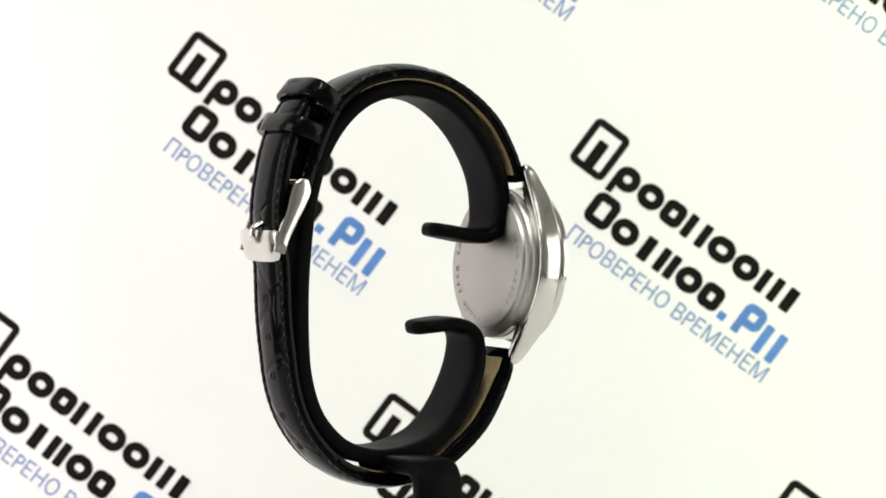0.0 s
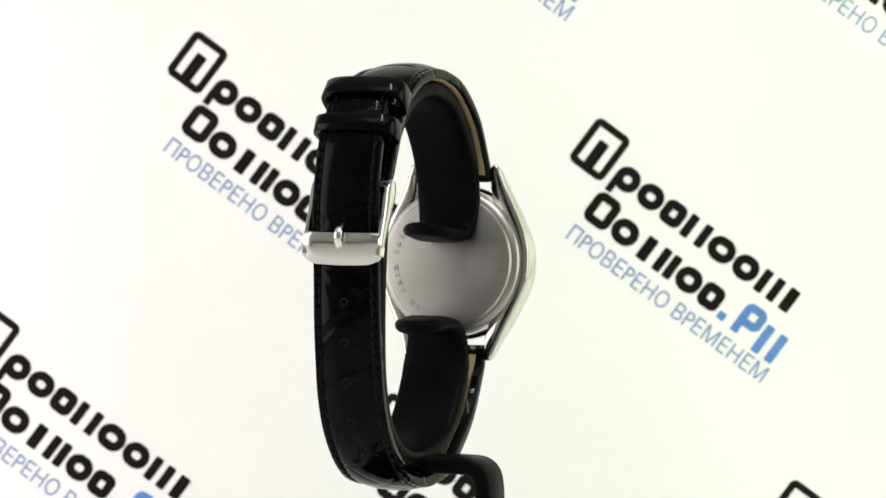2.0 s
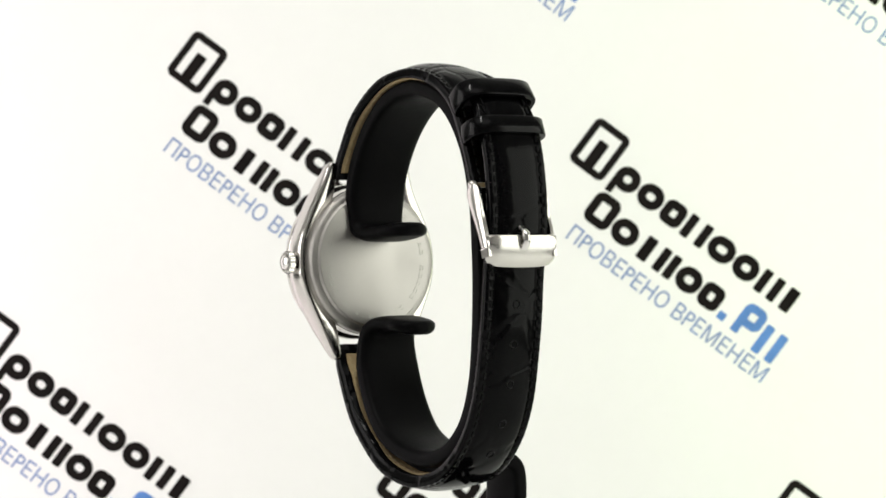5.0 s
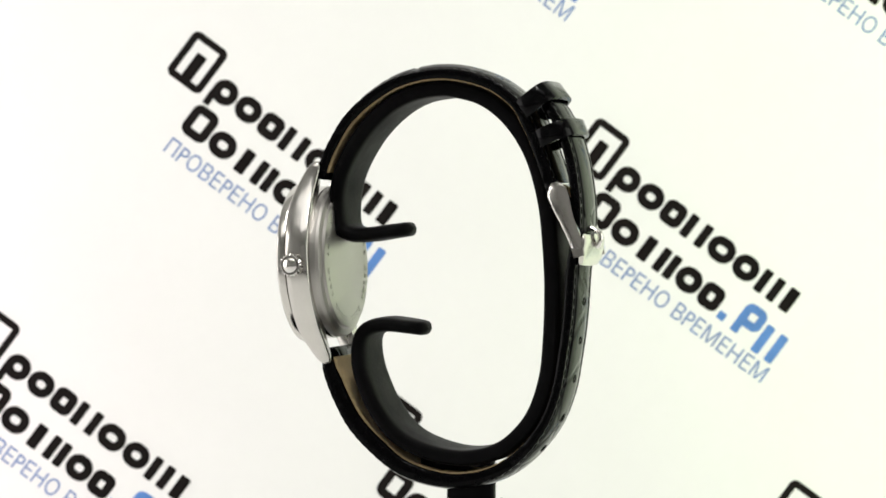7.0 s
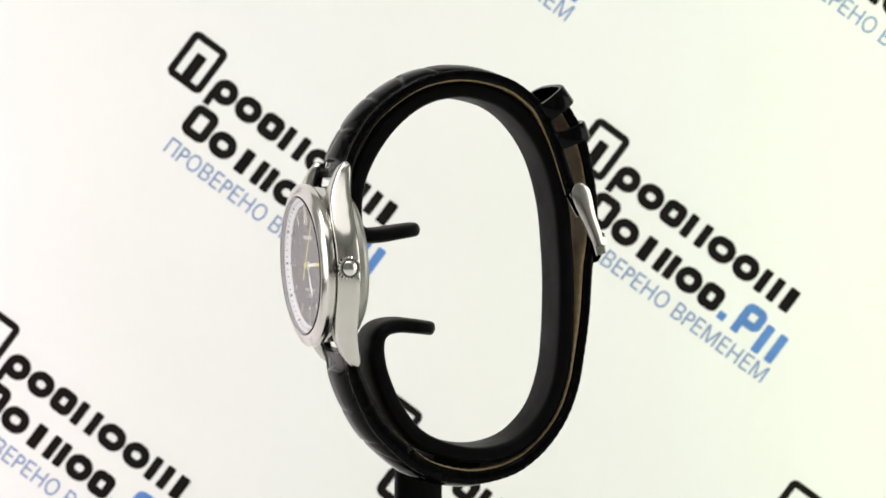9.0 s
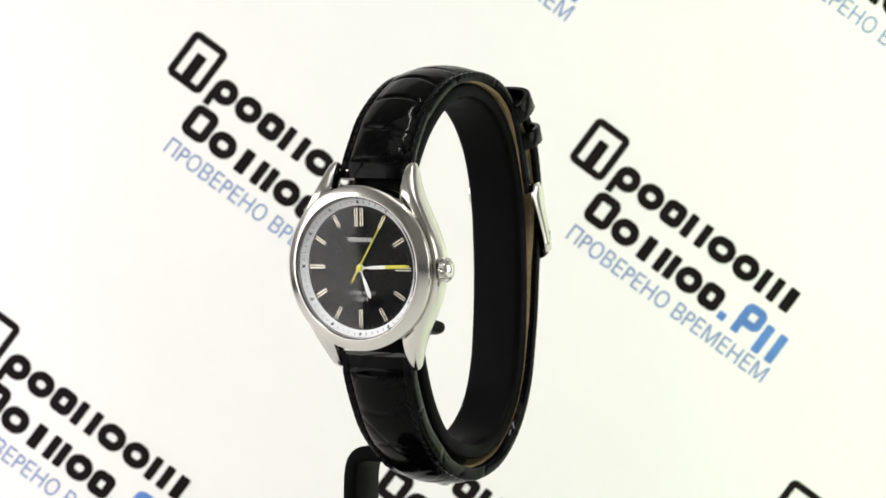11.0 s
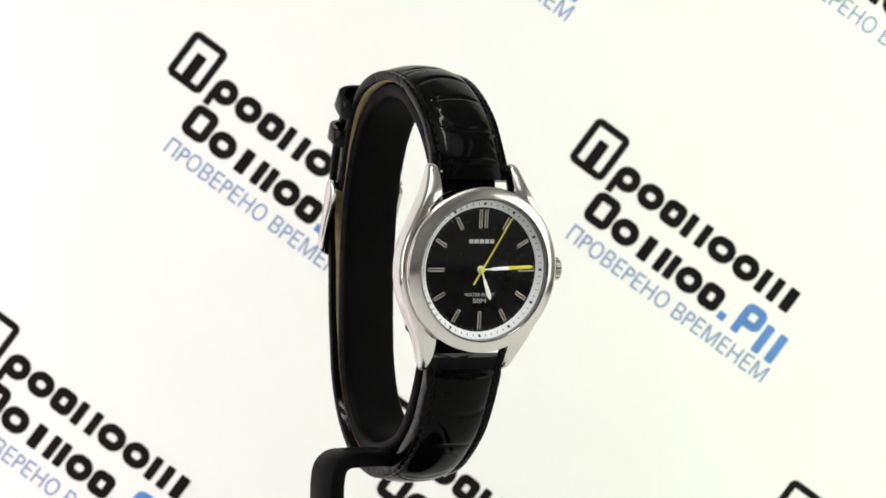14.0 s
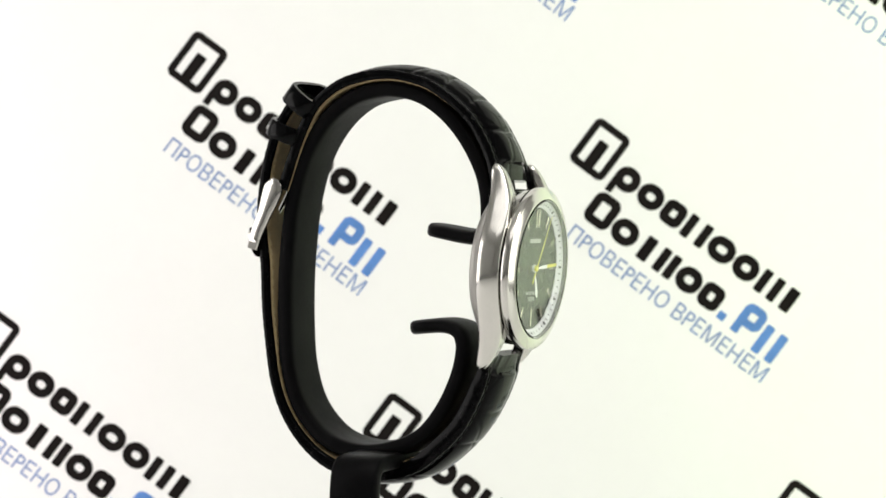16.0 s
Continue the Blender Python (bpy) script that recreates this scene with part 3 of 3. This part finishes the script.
def watch_dial(root):
    bm = bmesh.new()
    lathe(bm, [(0, -6), (121, -6), (121, 0), (0, 0)], 128, C)
    dial = part("dial", bm, DIAL, root, "plain black dial", angle=30)
    bm = bmesh.new()
    tube_ring(bm, [(106.5, 0.2), (106.5, 2.0), (119, 9.5), (119.8, 9.5), (119.8, 0.2)], 128, C)
    part("chapter_ring", bm, RING, dial, "white minute ring with black marks", angle=30)
    bm = bmesh.new()
    tube_ring(bm, [(118.0, 9.9), (119.9, 9.9), (119.9, 15.5), (118.6, 15.5)], 128, C)
    part("gasket", bm, SEAL, root, "thin grey crystal gasket")
    bm = bmesh.new()
    slope = Matrix.Rotation(math.atan2(7.5, 12.5), 4, "X")
    for k in range(60):
        m = C @ clock(6 * k, 112.8, 6.1) @ slope
        if k % 5 == 0:
            box(bm, -2.2, 2.2, -2.6, 2.6, -0.5, 0.4, m)
        else:
            box(bm, -0.7, 0.7, -1.8, 1.8, -0.5, 0.4, m)
    tagged(part("minute_marks", bm, MARK, dial, smooth=False), kind="stuff")
    bm = bmesh.new()
    for k in range(60):
        box(bm, -0.6, 0.6, -2.0, 2.0, 0.1, 0.5, C @ clock(6 * k, 103))
    tagged(part("minute_track", bm, FAINT, dial, smooth=False), kind="stuff")
    for k in range(12):
        for shift in ((-5.4, 5.4) if k == 0 else (0,)):
            m = C @ clock(30 * k, 0) @ Matrix.Translation((shift, 0, 0))
            low = 71 if k % 3 == 0 else 79
            bm = bmesh.new()
            box(bm, -3.4, 3.4, low, 102, 0.1, 3.6, m, 0.6)
            marker = part("hour_marker", bm, SILVER, dial, "silver applied hour bar with a black groove", smooth=False)
            bm = bmesh.new()
            box(bm, -1.2, 1.2, low + 1, 101.5, 3.3, 3.9, m)
            part("groove", bm, MARK, marker, smooth=False)
    for k in range(5):       # maker's mark as plain bars
        bm = bmesh.new()
        box(bm, -24.5 + k * 10, -16.5 + k * 10, 44.5, 51.5, 0.1, 0.8, C)
        part("printed_bar", bm, PRINT, dial, smooth=False)
    for body, y, size, wide in (("WATER RESIST", -43, 8.5, 58), ("50M", -53.5, 10.5, 25)):
        ob = text_mesh("printing", body, size * K, PRINT, dial, CASE @ Matrix.Translation((-wide / 2 * K, (y - 0.35 * size) * K, 0.3 * K)), width=wide * K)
        tagged(ob, "small silver printed writing")
    # hands
    bm = bmesh.new()
    prism(bm, [(-2.6, 19), (2.6, 19), (4.2, 48), (1, 55), (-1, 55), (-4.2, 48)], 2.4, 3.4, C @ clock(159, 0), 0.3)
    prism(bm, [(-1.4, 5), (1.4, 5), (1.4, 19.2), (-1.4, 19.2)], 2.5, 3.2, C @ clock(159, 0))
    lathe(bm, [(0, 0.1), (6.5, 0.1), (6.5, 3.5), (0, 3.5)], 24, C)
    part("hour_hand", bm, WHITE, dial, "white hour hand")
    mm = C @ clock(87, 0)
    bm = bmesh.new()
    prism(bm, [(-1.2, 6), (1.2, 6), (1.4, 18), (2.6, 20), (3.3, 52), (-3.3, 52), (-2.6, 20), (-1.4, 18)], 4.6, 5.6, mm, 0.3)
    hand = part("minute_hand", bm, WHITE, dial, "half white, half yellow minute hand")
    bm = bmesh.new()
    prism(bm, [(-3.0, 52.05), (3.0, 52.05), (2.7, 92), (0, 101), (-2.7, 92)], 4.6, 5.6, mm, 0.3)
    part("hand_tip", bm, YELLOW, hand, "yellow painted tip")
    bm = bmesh.new()
    sm = C @ clock(31.5, 0)
    prism(bm, [(-1.5, -30), (1.5, -30), (1.3, 0), (0.6, 106), (-0.6, 106), (-1.3, 0)], 6.4, 7.1, sm)
    lathe(bm, [(0, 3.4), (5, 3.4), (5, 7.6), (4, 8.2), (0, 8.2)], 24, C)
    part("second_hand", bm, YELLOW, dial, "thin yellow seconds hand")
    bm = bmesh.new()
    lathe(bm, [(0, 15.6), (120.5, 15.6), (120.5, 18.8), (118.6, 20.4), (0, 20.8)], 128, C)
    ob = part("crystal", bm, GLASS, root, "clear flat mineral crystal", angle=30)
    ob.visible_shadow = False


def wristwatch():
    root = turned("wristwatch", "steel wristwatch with black dial, buckled glossy black leather strap", "watch")
    watch_case(root)
    watch_dial(root)
    strap_piece("strap", UPPER, root, -1, ((0, 144), (30, 143), (60, 139.5), (420, 132), (640, 122)), ((0, 30), (200, 31), (380, 27), (450, 23), (640, 23)),
                ((0, 13), (300, 13), (430, 6), (640, 4)), "black crocodile-grain leather strap piece with buckle", 2,
                ((28, 0.45, 0), (100, 0.2, 10), (156, 0.25, -8), (212, 0.4, -16), (290, 0.25, 12), (392, 0.3, 10)), 14)
    _, path, s, t, nrm = strap_piece("strap", LONG, root, 1, ((0, 143), (30, 142), (60, 138), (450, 124), (700, 121), (1100, 117), (1190, 106)),
                                     ((0, 30), (60, 39), (220, 41), (420, 28), (600, 21), (1100, 20)), ((0, 13), (250, 12), (450, 6), (1100, 4)),
                                     "black crocodile-grain leather strap piece with punched holes", 6,
                                     ((28, 0.3, 0), (96, 0.12, -10), (182, 0.14, 12), (290, 0.2, -12), (400, 0.25, 8)), 26)
    for z in (-85, -152, -219, -289, -344):
        i = int(np.argmin(np.abs(path[:, 1] - z) + (path[:, 0] < 50) * 999))
        bm = bmesh.new()
        lathe(bm, [(0, -2), (8.5, -2), (8.2, -0.2), (6.6, 1.2), (5.4, 0.6), (4.8, -1.6), (0, -1.7)], 20, on_strap(path, s, t, nrm, s[i], 1))
        part("strap_hole", bm, EDGE, root)
    keeper(root, (221, 259), (20, -25), 152, 76, 35)
    keeper(root, (254, 204), (10, -24), 150, 76, 31)
    buckle(root)
    return root


STAND = watch_stand()
WATCH = wristwatch()


def motions():
    """The turntable: 19.3 degrees a second, a little uneven (degrees ahead of the steady turn, each half second)."""
    ahead = (2.6, 2.1, 1.6, 1.25, 1.35, 2.0, 2.4, 2.2, 1.5, 1.05, 0.9, 0.9, 0.85, 0.6, 0.15, -0.4, -1.05,
             -1.7, -2.2, -2.4, -2.2, -1.8, -1.4, -1.1, -0.9, -0.3, 0.15, -0.1, -0.65, -0.8, -0.7, -0.4, -0.2)
    for thing in (STAND, WATCH):
        walk(thing, [(0.5 * k, pose(0, 0, 0, 0, 0, 19.3 * (0.5 * k - 12.43) + a)) for k, a in enumerate(ahead)])


motions()
